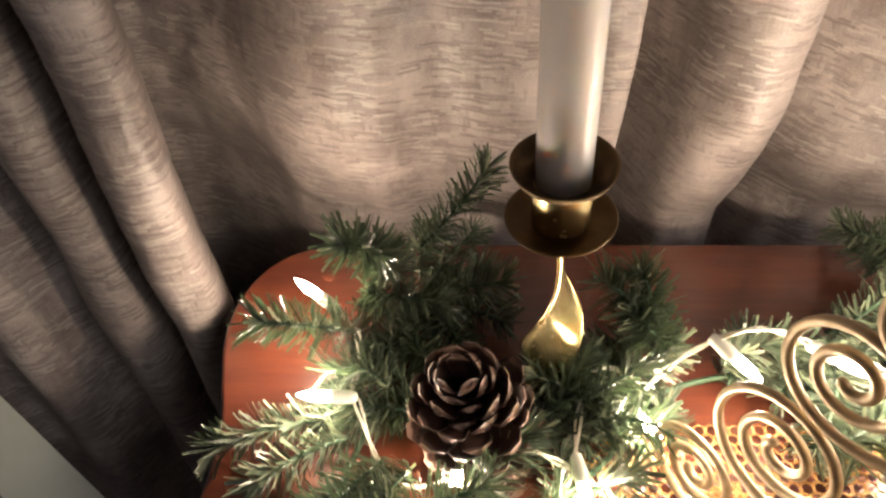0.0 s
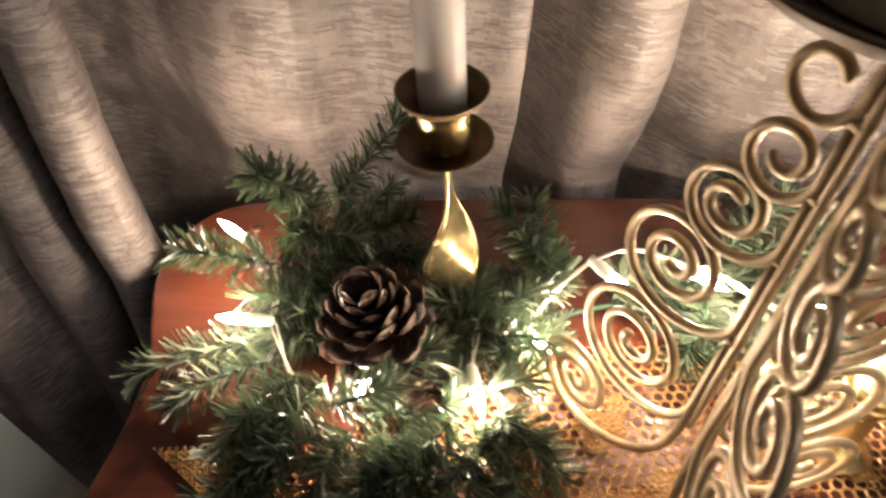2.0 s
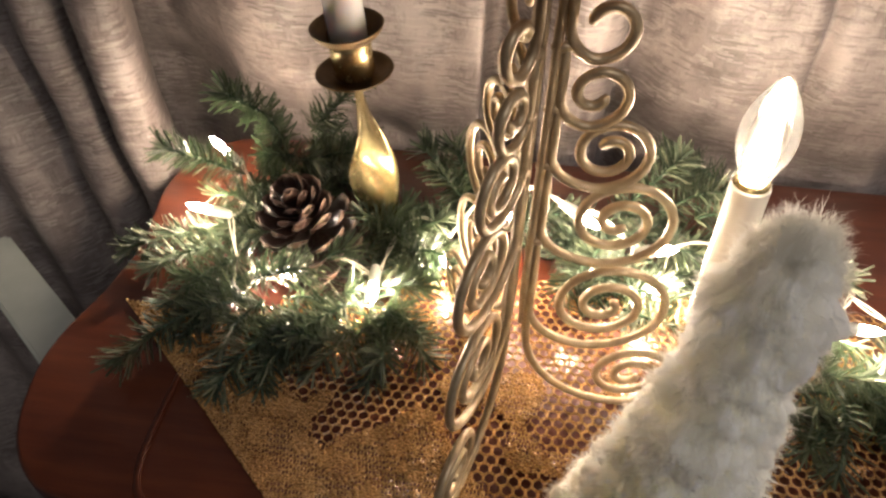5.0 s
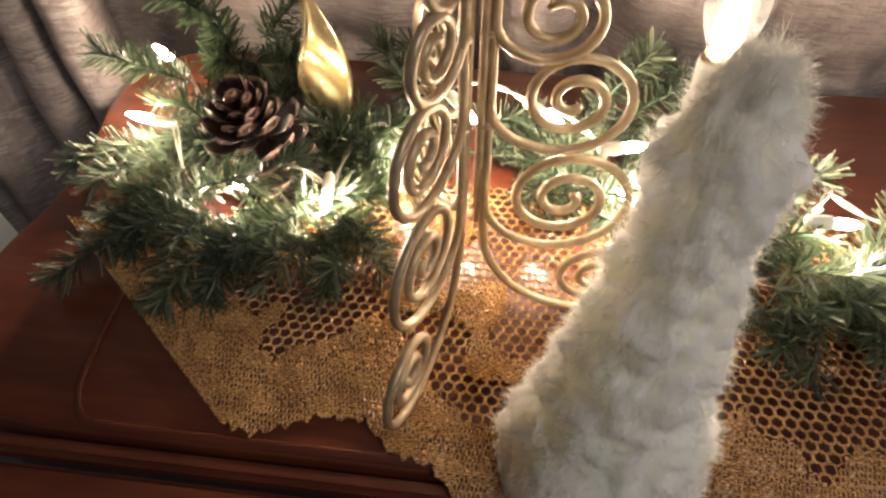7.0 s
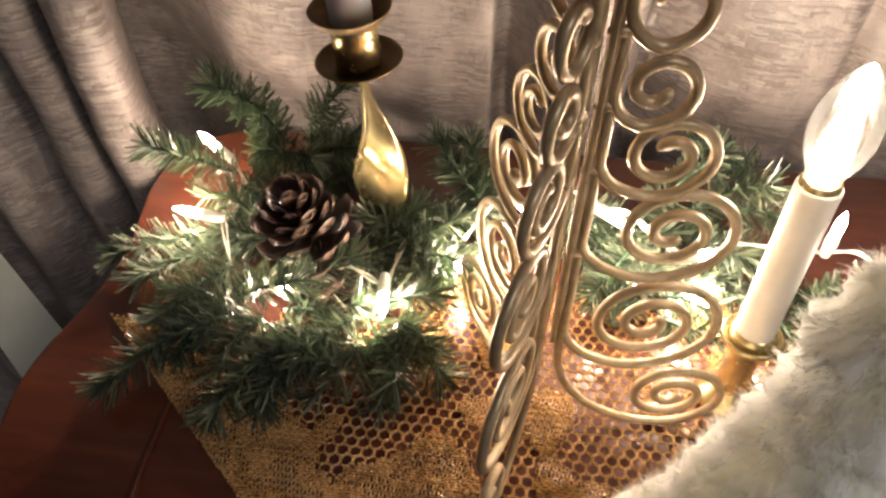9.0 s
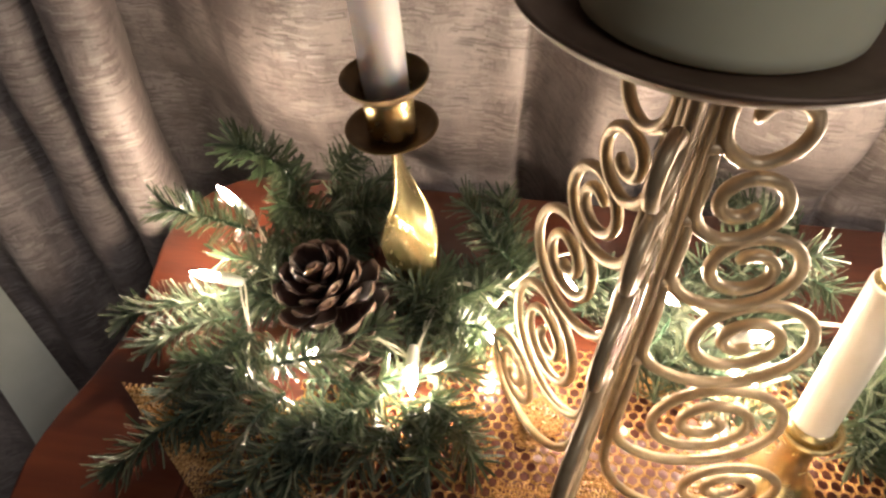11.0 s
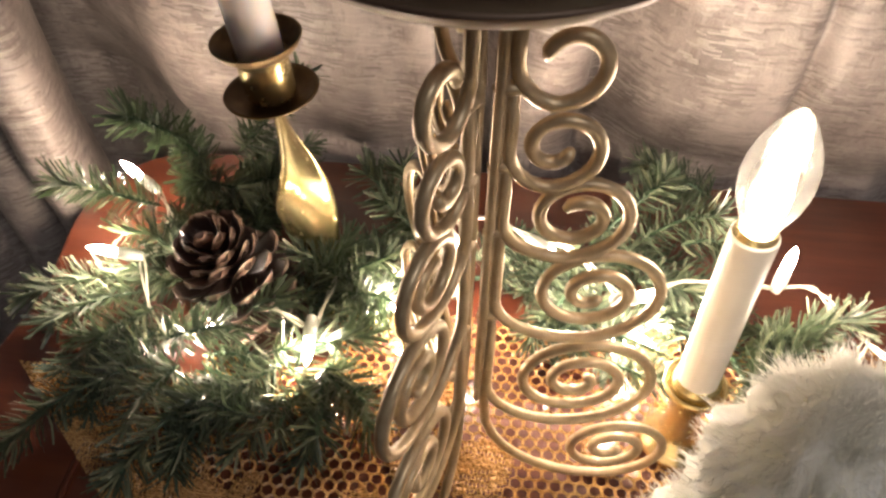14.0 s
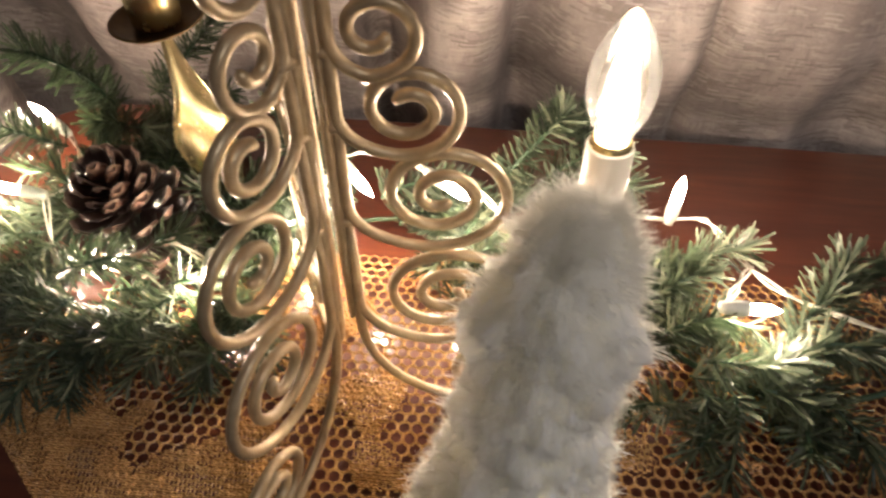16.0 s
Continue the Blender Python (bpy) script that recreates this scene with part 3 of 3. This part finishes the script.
# ---- electric candle ----
def build_electric_candle():
    c = thing("electric_candle", pose(0.2475, 0.1297, TOP + 0.0032) @ pose(0, 0, 0, 0, -1.6, 0), "cream electric window candle with a lit clear flame bulb", "electric candle")
    part("base", lathe("base", [(0.0002, 0), (0.016, 0), (0.0170, 0.002), (0.016, 0.005), (0.011, 0.009), (0.008, 0.016), (0.0075, 0.028), (0.0075, 0.036), (0.011, 0.043), (0.0138, 0.0475), (0.0142, 0.0505), (0.0130, 0.0507), (0.0105, 0.0475), (0.0002, 0.047)], BRASS, 48), c, "shiny brass-coloured base")
    part("lower_collar", lathe("lower_collar", [(0.0085, 0.0462), (0.0106, 0.0465), (0.0109, 0.0500), (0.0104, 0.0535), (0.0091, 0.0545)], BRASS, 40), c)
    part("sleeve", lathe("sleeve", [(0.0088, 0.050), (0.0089, 0.0520), (0.0089, 0.139), (0.0086, 0.1404), (0.0078, 0.1404), (0.0078, 0.050)], SLEEVE, 40), c)
    part("upper_collar", lathe("upper_collar", [(0.0079, 0.137), (0.0080, 0.1412), (0.0072, 0.1432), (0.0064, 0.1436), (0.0062, 0.1395)], BRASS, 40), c, "gold-coloured bulb collar")
    bulb = part("bulb", lathe("bulb", [(0.0060, 0.1400), (0.0063, 0.1440), (0.0083, 0.1490), (0.0108, 0.1550), (0.0121, 0.1610), (0.0124, 0.1660), (0.0118, 0.1720), (0.0101, 0.1780), (0.0074, 0.1840), (0.0046, 0.1886), (0.0026, 0.1912), (0.0014, 0.1922), (0.0002, 0.1924)], GLASS, 48), c, "clear flame-shaped glass bulb")
    bulb.visible_shadow = False
    part("filament", lathe("filament", [(0.0002, 0.1425), (0.0036, 0.1440), (0.0054, 0.149), (0.0056, 0.154), (0.0042, 0.161), (0.0024, 0.170), (0.0014, 0.180), (0.0002, 0.188)], FILAMENT, 20), bulb, "glowing filament")


build_electric_candle()


# ---- white fur cone ----
def build_fur_cone():
    h = 0.210
    cone = thing("fur_cone_tree", pose(0.2135, 0.0215, TOP + 0.003), "white fluffy faux-fur cone tree standing on the lace", "cone tree")

    def radius(u):
        knob = 0.0034 * math.exp(-((u - 0.86) / 0.07) ** 2)
        if u > 0.93:
            return (0.0100 + knob) * math.sqrt(max(0.0, 1 - ((u - 0.93) / 0.07) ** 2)) + 0.0002
        return 0.0440 * (1 - u / 0.93) + 0.0100 * u / 0.93 + knob - 0.0036 * math.sin(math.pi * u / 0.93) ** 2

    def lump(a, z):
        """Height of the woolly tufts round the cone."""
        spot = Vector((math.cos(a) * 0.03, math.sin(a) * 0.03, z))
        return 0.9 * noise.noise(spot * 70) + 0.7 * noise.noise(spot * 150) + 0.35 * noise.noise(spot * 330)

    lean = Matrix(((1, 0, 0.010, 0), (0, 1, -0.05, 0), (0, 0, 1, 0), (0, 0, 0, 1)))
    verts, faces = [], []
    nu, na = 150, 180
    for j in range(nu + 1):
        u = j / nu
        for i in range(na):
            a = 2 * math.pi * i / na
            r = radius(u) + 0.001 * (1 if u < 0.95 else 0.0) + 0.0054 * min(1, (1 - u) * 12, u * 20) * lump(a, h * u)
            verts.append(lean @ Vector((r * math.cos(a), r * math.sin(a), h * u)))
    for j in range(nu):
        for i in range(na):
            k = (i + 1) % na
            faces.append((j * na + i, j * na + k, (j + 1) * na + k, (j + 1) * na + i))
    faces.append(tuple(range(na - 1, -1, -1)))
    part("body", from_lists("body", verts, faces, FUR_SKIN), cone)
    rng = random.Random(5)
    verts, faces = [], []
    made = 0
    while made < 52000:
        u = rng.random()
        if rng.random() > (radius(u) + 0.008) / 0.051 * (1 if u < 0.9 else 2.2):
            continue
        made += 1
        a = rng.random() * 2 * math.pi
        z, r = h * u, radius(u)
        radial = Vector((math.cos(a), math.sin(a), 0))
        side = Vector((-math.sin(a), math.cos(a), 0))
        top = max(0.0, (u - 0.90) / 0.10)
        spot = radial * r + Vector((0, 0, z))
        clump = noise.noise_vector(spot * 130) + 0.6 * noise.noise_vector(spot * 300)
        puff = lump(a, z)
        out = (radial * (1 - 0.75 * top) + Vector((0, 0, 0.12 + 1.3 * top))).normalized()
        way = (out + clump * 1.1 + Vector((rng.gauss(0, 0.35), rng.gauss(0, 0.35), rng.gauss(0, 0.35)))).normalized()
        ln = (0.0022 + 0.0040 * rng.random() ** 1.5) * max(0.6, 1 + 0.5 * puff) * (1 - 0.1 * u + 0.5 * top)
        p = spot + out * 0.0054 * min(1, (1 - u) * 12, u * 20) * puff
        w = (side + Vector((0, 0, rng.uniform(-1, 1)))).normalized() * 0.00009
        mid = p + way * ln * 0.5
        curl = clump * 0.7 + Vector((rng.gauss(0, 0.6), rng.gauss(0, 0.6), rng.gauss(0, 0.6)))
        tip = mid + (way + curl).normalized() * ln * 0.5
        for v in (p, mid, tip):
            v.z = max(v.z, 0.001)
            v.x, v.y = v.x + 0.010 * v.z, v.y - 0.05 * v.z
        b = len(verts)
        verts += [p - w, p + w, mid + w * 0.85, mid - w * 0.85, tip]
        faces += [(b, b + 1, b + 2, b + 3), (b + 3, b + 2, b + 4)]
    tagged(part("fur", from_lists("fur", verts, faces, FUR), cone, "long white fluffy fur"), kind="stuff")


build_fur_cone()


# ---- pine cone ----
def build_pine_cone():
    axis = Vector((-0.20, -0.16, 0.95)).normalized()
    m = Matrix.Translation((0.0150, 0.1835, 0.7800)) @ axis.to_track_quat("Z", "Y").to_matrix().to_4x4() @ Matrix.Scale(1.2, 4)
    pc = thing("pine_cone", m, "open brown pine cone nestled among the garland", "pine cone")
    part("core", lathe("core", [(0.0002, -0.026), (0.006, -0.024), (0.0085, -0.012), (0.008, 0.0), (0.006, 0.012), (0.003, 0.021), (0.0002, 0.024)], CONE_CORE, 20), pc)
    # one scale: a spoon with a thick rounded lip
    verts, faces = [], []
    nu, nv = 7, 7
    for side in (0, 1):
        for i in range(nu):
            u = i / (nu - 1)
            half = 0.0024 + 0.0044 * math.sin(min(1.0, u * 1.08) * math.pi * 0.62) ** 1.5
            if u > 0.82:
                half *= math.sqrt(max(0.05, 1 - ((u - 0.82) / 0.2) ** 2))
            for j in range(nv):
                v = -1 + 2 * j / (nv - 1)
                thick = (0.0005 + 0.0010 * u * u) * (1 if side else -1) * (1 - 0.6 * v * v)
                verts.append((0.0165 * u, half * v, 0.0007 * v * v * u + 0.0012 * u * u + thick + (0.0012 if u > 0.9 else 0)))
    q = nu * nv
    for i in range(nu - 1):
        for j in range(nv - 1):
            a = i * nv + j
            faces.append((a, a + nv, a + nv + 1, a + 1))
            faces.append((q + a, q + a + 1, q + a + nv + 1, q + a + nv))
    ring = [i * nv for i in range(nu)] + [(nu - 1) * nv + j for j in range(1, nv)] + [i * nv + nv - 1 for i in range(nu - 2, -1, -1)]
    for a, b in zip(ring, ring[1:]):
        faces.append((a, b, q + b, q + a))
    me = from_lists("scale", verts, faces, SCALE)
    rng = random.Random(3)
    total = 92
    for k in range(total):
        u = k / (total - 1)
        z = -0.024 + 0.050 * u
        turn = k * 137.508
        lift = -30 + 90 * u ** 1.5 + rng.uniform(-6, 6)
        size = (0.72 + 0.5 * math.sin(math.pi * (0.12 + 0.72 * u))) * (1.0 - 0.26 * u) * rng.uniform(1.0, 1.25)
        mm = pose(0, 0, z, 0, 0, turn) @ pose(0.004 * (1 - u), 0, 0, rng.uniform(-8, 8), -lift, 0) @ Matrix.Diagonal((1.20 * size, 0.78 * size, 1.0 * size, 1))
        part("scale", me, pc, m=mm)


build_pine_cone()


# ---- garland ----
LEFT = [
    (-0.024, 0.258, 0.800, -0.044, 0.226, 0.853),
    (-0.045, 0.229, 0.790, -0.086, 0.209, 0.820),
    (-0.041, 0.256, 0.790, 0.001, 0.238, 0.800),
    (-0.057, 0.192, 0.765, -0.114, 0.182, 0.755),
    (-0.046, 0.182, 0.765, -0.089, 0.161, 0.758),
    (-0.028, 0.166, 0.772, -0.060, 0.129, 0.762),
    (-0.029, 0.132, 0.768, -0.073, 0.087, 0.757),
    (0.001, 0.129, 0.775, -0.016, 0.100, 0.762),
    (0.022, 0.125, 0.772, -0.012, 0.077, 0.757),
    (0.050, 0.135, 0.775, 0.009, 0.092, 0.758),
    (0.056, 0.122, 0.770, 0.037, 0.096, 0.757),
    (-0.014, 0.290, 0.790, 0.025, 0.308, 0.835),
    (-0.007, 0.259, 0.785, 0.032, 0.253, 0.800),
]
MIDDLE = [
    (0.050, 0.184, 0.770, 0.070, 0.214, 0.786),
    (0.078, 0.192, 0.772, 0.044, 0.202, 0.788),
    (0.074, 0.137, 0.775, 0.069, 0.097, 0.752),
    (0.073, 0.140, 0.772, 0.099, 0.117, 0.756),
    (0.045, 0.143, 0.775, 0.088, 0.162, 0.770),
    (0.066, 0.193, 0.777, 0.115, 0.218, 0.785),
    (0.115, 0.230, 0.780, 0.079, 0.235, 0.820),
    (0.120, 0.222, 0.778, 0.090, 0.224, 0.812),
    (0.112, 0.238, 0.778, 0.098, 0.240, 0.822),
    (0.074, 0.186, 0.775, 0.107, 0.179, 0.775),
    (-0.026, 0.201, 0.780, -0.056, 0.203, 0.790),
    (0.016, 0.149, 0.775, 0.039, 0.176, 0.780),
    (-0.009, 0.141, 0.780, 0.019, 0.144, 0.790),
]
BACK = [
    (0.290, 0.300, 0.770, 0.242, 0.312, 0.785),
    (0.207, 0.235, 0.780, 0.240, 0.241, 0.826),
    (0.236, 0.238, 0.785, 0.270, 0.230, 0.812),
    (0.202, 0.217, 0.775, 0.175, 0.172, 0.770),
    (0.185, 0.173, 0.770, 0.209, 0.186, 0.780),
    (0.213, 0.176, 0.770, 0.238, 0.165, 0.775),
    (0.258, 0.235, 0.785, 0.284, 0.226, 0.790),
    (0.169, 0.230, 0.775, 0.204, 0.212, 0.780),
    (0.231, 0.204, 0.785, 0.262, 0.197, 0.785),
    (0.142, 0.215, 0.780, 0.183, 0.226, 0.785),
]
RIGHT = [
    (0.286, 0.164, 0.785, 0.334, 0.180, 0.795),
    (0.280, 0.149, 0.780, 0.313, 0.167, 0.790),
    (0.289, 0.129, 0.785, 0.325, 0.128, 0.795),
    (0.305, 0.114, 0.785, 0.344, 0.118, 0.785),
    (0.350, 0.136, 0.780, 0.380, 0.172, 0.800),
    (0.376, 0.152, 0.780, 0.404, 0.176, 0.790),
    (0.330, 0.105, 0.780, 0.360, 0.097, 0.765),
    (0.319, 0.104, 0.775, 0.315, 0.072, 0.757),
    (0.357, 0.108, 0.775, 0.381, 0.085, 0.760),
    (0.344, 0.118, 0.785, 0.382, 0.128, 0.785),
    (0.306, 0.103, 0.775, 0.304, 0.090, 0.757),
    (0.300, 0.188, 0.775, 0.278, 0.136, 0.770),
]


# each bulb: place of its middle, and the way its tip points
BULBS = [(-0.0600, 0.1890, 0.7900, -0.9, -0.2, 0.35), (-0.0719, 0.2549, 0.7933, -0.75, 0.2, 0.6), (0.0628, 0.1450, 0.7760, 0.1, -0.8, -0.1), (0.0085, 0.1600, 0.7700, -0.6, -0.6, 0.1),
         (0.1850, 0.1910, 0.8095, 0.7, -0.5, -0.1), (0.1367, 0.1902, 0.8100, 0.6, -0.5, -0.3), (0.2260, 0.1660, 0.8140, 0.7, 0.3, -0.1), (0.2977, 0.1960, 0.8155, 0.05, 0.1, 1.0),
         (0.3268, 0.1296, 0.8054, 0.9, 0.1, -0.1), (0.1010, 0.1860, 0.7680, 0.2, -0.5, 0.2), (0.2330, 0.1750, 0.7700, 0.3, -0.3, 0.1)]


def branch_mesh(a, b, rng, needle, density, sag):
    """A wire core with flat needles set round it, swept forward to the tip."""
    a, b = Vector(a), Vector(b)
    mid = (a + b) / 2 + Vector((rng.uniform(-0.004, 0.004), rng.uniform(-0.004, 0.004), sag))
    path = spline([a, mid, b], 8)
    verts, faces = [], []
    length = (b - a).length
    count = int(density * length)
    for i in range(count):
        s = (i + rng.random()) / count
        f = s * (len(path) - 1)
        k = min(int(f), len(path) - 2)
        p = path[k].lerp(path[k + 1], f - k)
        t = (path[k + 1] - path[k]).normalized()
        u = t.orthogonal().normalized()
        u = Matrix.Rotation(rng.random() * 6.283, 3, t) @ u
        fwd = 0.36 + 0.55 * s ** 4 + rng.uniform(-0.22, 0.28)
        way = (u + t * fwd).normalized()
        ln = needle * rng.uniform(0.72, 1.1)
        side = way.cross(t).normalized()
        side = Matrix.Rotation(rng.uniform(-0.9, 0.9), 3, way) @ side
        w = side * rng.uniform(0.00050, 0.00085)
        bend = t * rng.uniform(-0.06, 0.14) + Vector((rng.gauss(0, 0.06), rng.gauss(0, 0.06), rng.gauss(0, 0.06)))
        m1 = p + way * ln * 0.5
        e = m1 + (way + bend * 1.5).normalized() * ln * 0.5
        for q in (m1, e):
            q.z = max(q.z, TOP + 0.0035)
        if any((q - Vector(c[:3])).length < 0.0115 for c in BULBS for q in (m1, e)):
            continue
        n = len(verts)
        verts += [p - w * 0.7, p + w * 0.7, m1 + w, m1 - w, e + w * 0.75, e - w * 0.75]
        faces += [(n, n + 1, n + 2, n + 3), (n + 3, n + 2, n + 4, n + 5)]
    return path, from_lists("branch", verts, faces, NEEDLE, False)


def build_garland():
    rng = random.Random(11)
    g = thing("garland", pose(0, 0, 0), "green artificial pine garland wound along the cabinet top", "garland")
    rows = []
    for group in (LEFT, MIDDLE, BACK, RIGHT):
        for r in group:
            rows.append((r[:3], r[3:], 0.0165, 4500, 0.004))
            # shorter twigs low beside each branch fill the spray
            for _ in range((2 if group is LEFT else 1) if r[1] < 0.16 else 4 if r[0] < 0.03 else 2):
                x, y = r[0] + rng.uniform(-0.014, 0.014), r[1] + rng.uniform(-0.014, 0.014)
                d = Vector((r[3] - r[0], r[4] - r[1], 0)).normalized()
                d = Matrix.Rotation(rng.uniform(-1.1, 1.1), 3, "Z") @ d
                z = TOP + 0.010 + 0.012 * rng.random()
                if x + d.x * 0.034 < -0.062 and y > 0.165:
                    continue
                rows.append(((x, y, z), (x + d.x * 0.034, y + d.y * 0.034, z + rng.uniform(-0.002, 0.010)), 0.0155, 3600, 0.002))
    for a, b, needle, density, sag in rows:
        path, me = branch_mesh(a, b, rng, needle, density, sag)
        br = part("branch", me, g)
        part("wire_core", tube("wire_core", [path], 0.0011, WIRE_GREEN, 6), br)
    trunk = spline([(-0.055, 0.115, TOP + 0.010), (-0.045, 0.17, TOP + 0.013), (-0.02, 0.215, TOP + 0.014), (0.03, 0.15, TOP + 0.012), (0.075, 0.17, TOP + 0.013), (0.12, 0.215, TOP + 0.013), (0.20, 0.225, TOP + 0.013),
                    (0.27, 0.20, TOP + 0.013), (0.30, 0.14, TOP + 0.013), (0.36, 0.115, TOP + 0.013), (0.44, 0.14, TOP + 0.012)], 8)
    part("main_wire", tube("main_wire", [trunk], 0.0016, WIRE_GREEN, 6), g)


build_garland()


# ---- string of mini lights ----
def build_lights():
    g = thing("light_string", pose(0, 0, 0), "string of lit warm white mini lights on white cord", "string lights")
    profile = [(0.0002, -0.0070), (0.0021, -0.0067), (0.0025, -0.004), (0.0025, 0.0012), (0.0020, 0.0042), (0.0011, 0.0066), (0.0004, 0.0083), (0.0001, 0.0088)]
    sock = [(0.0029, -0.0065), (0.0034, -0.0075), (0.0036, -0.012), (0.0030, -0.0175), (0.0024, -0.0200), (0.0002, -0.0203)]
    bulb_me = lathe("bulb", profile, LIT, 14)
    sock_me = lathe("socket", sock, SOCKET, 14)
    for x, y, z, dx, dy, dz in BULBS:
        m = Matrix.Translation((x, y, z)) @ Vector((dx, dy, dz)).to_track_quat("Z", "Y").to_matrix().to_4x4()
        b = part("bulb", bulb_me, g, m=m)
        part("socket", sock_me, b)

    def cord(points):
        a = spline(points, 10)
        twist = [p + Vector((0.0013 * math.cos(i * 0.35), 0.0013 * math.sin(i * 0.35), 0.0011 * math.cos(i * 0.35 + 1))) for i, p in enumerate(a)]
        other = [2 * p - q for p, q in zip(a, twist)]
        part("cord", tube("cord", [twist, other], 0.0007, CORD, 6), g)

    cord([(-0.058, 0.252, 0.783), (-0.045, 0.235, 0.775), (-0.045, 0.21, 0.772), (-0.045, 0.192, 0.783)])
    cord([(-0.042, 0.192, 0.784), (-0.025, 0.16, 0.766), (0.0, 0.16, 0.764), (0.02, 0.172, 0.772), (0.04, 0.165, 0.782), (0.058, 0.160, 0.775)])
    cord([(0.061, 0.165, 0.770), (0.066, 0.19, 0.777), (0.072, 0.208, 0.780), (0.085, 0.210, 0.783), (0.098, 0.203, 0.777)])
    cord([(0.100, 0.203, 0.774), (0.112, 0.205, 0.795), (0.125, 0.201, 0.817), (0.143, 0.203, 0.822), (0.160, 0.202, 0.818), (0.172, 0.201, 0.811)])
    cord([(0.172, 0.200, 0.810), (0.190, 0.205, 0.805), (0.205, 0.185, 0.806), (0.213, 0.161, 0.815)])
    cord([(0.226, 0.172, 0.806), (0.245, 0.185, 0.806), (0.268, 0.192, 0.800), (0.297, 0.194, 0.798)])
    cord([(0.297, 0.195, 0.797), (0.315, 0.197, 0.797), (0.325, 0.184, 0.795), (0.334, 0.170, 0.792), (0.352, 0.153, 0.790), (0.385, 0.135, 0.792), (0.43, 0.125, 0.785)])
    cord([(0.310, 0.131, 0.806), (0.322, 0.150, 0.798), (0.334, 0.168, 0.794)])


build_lights()
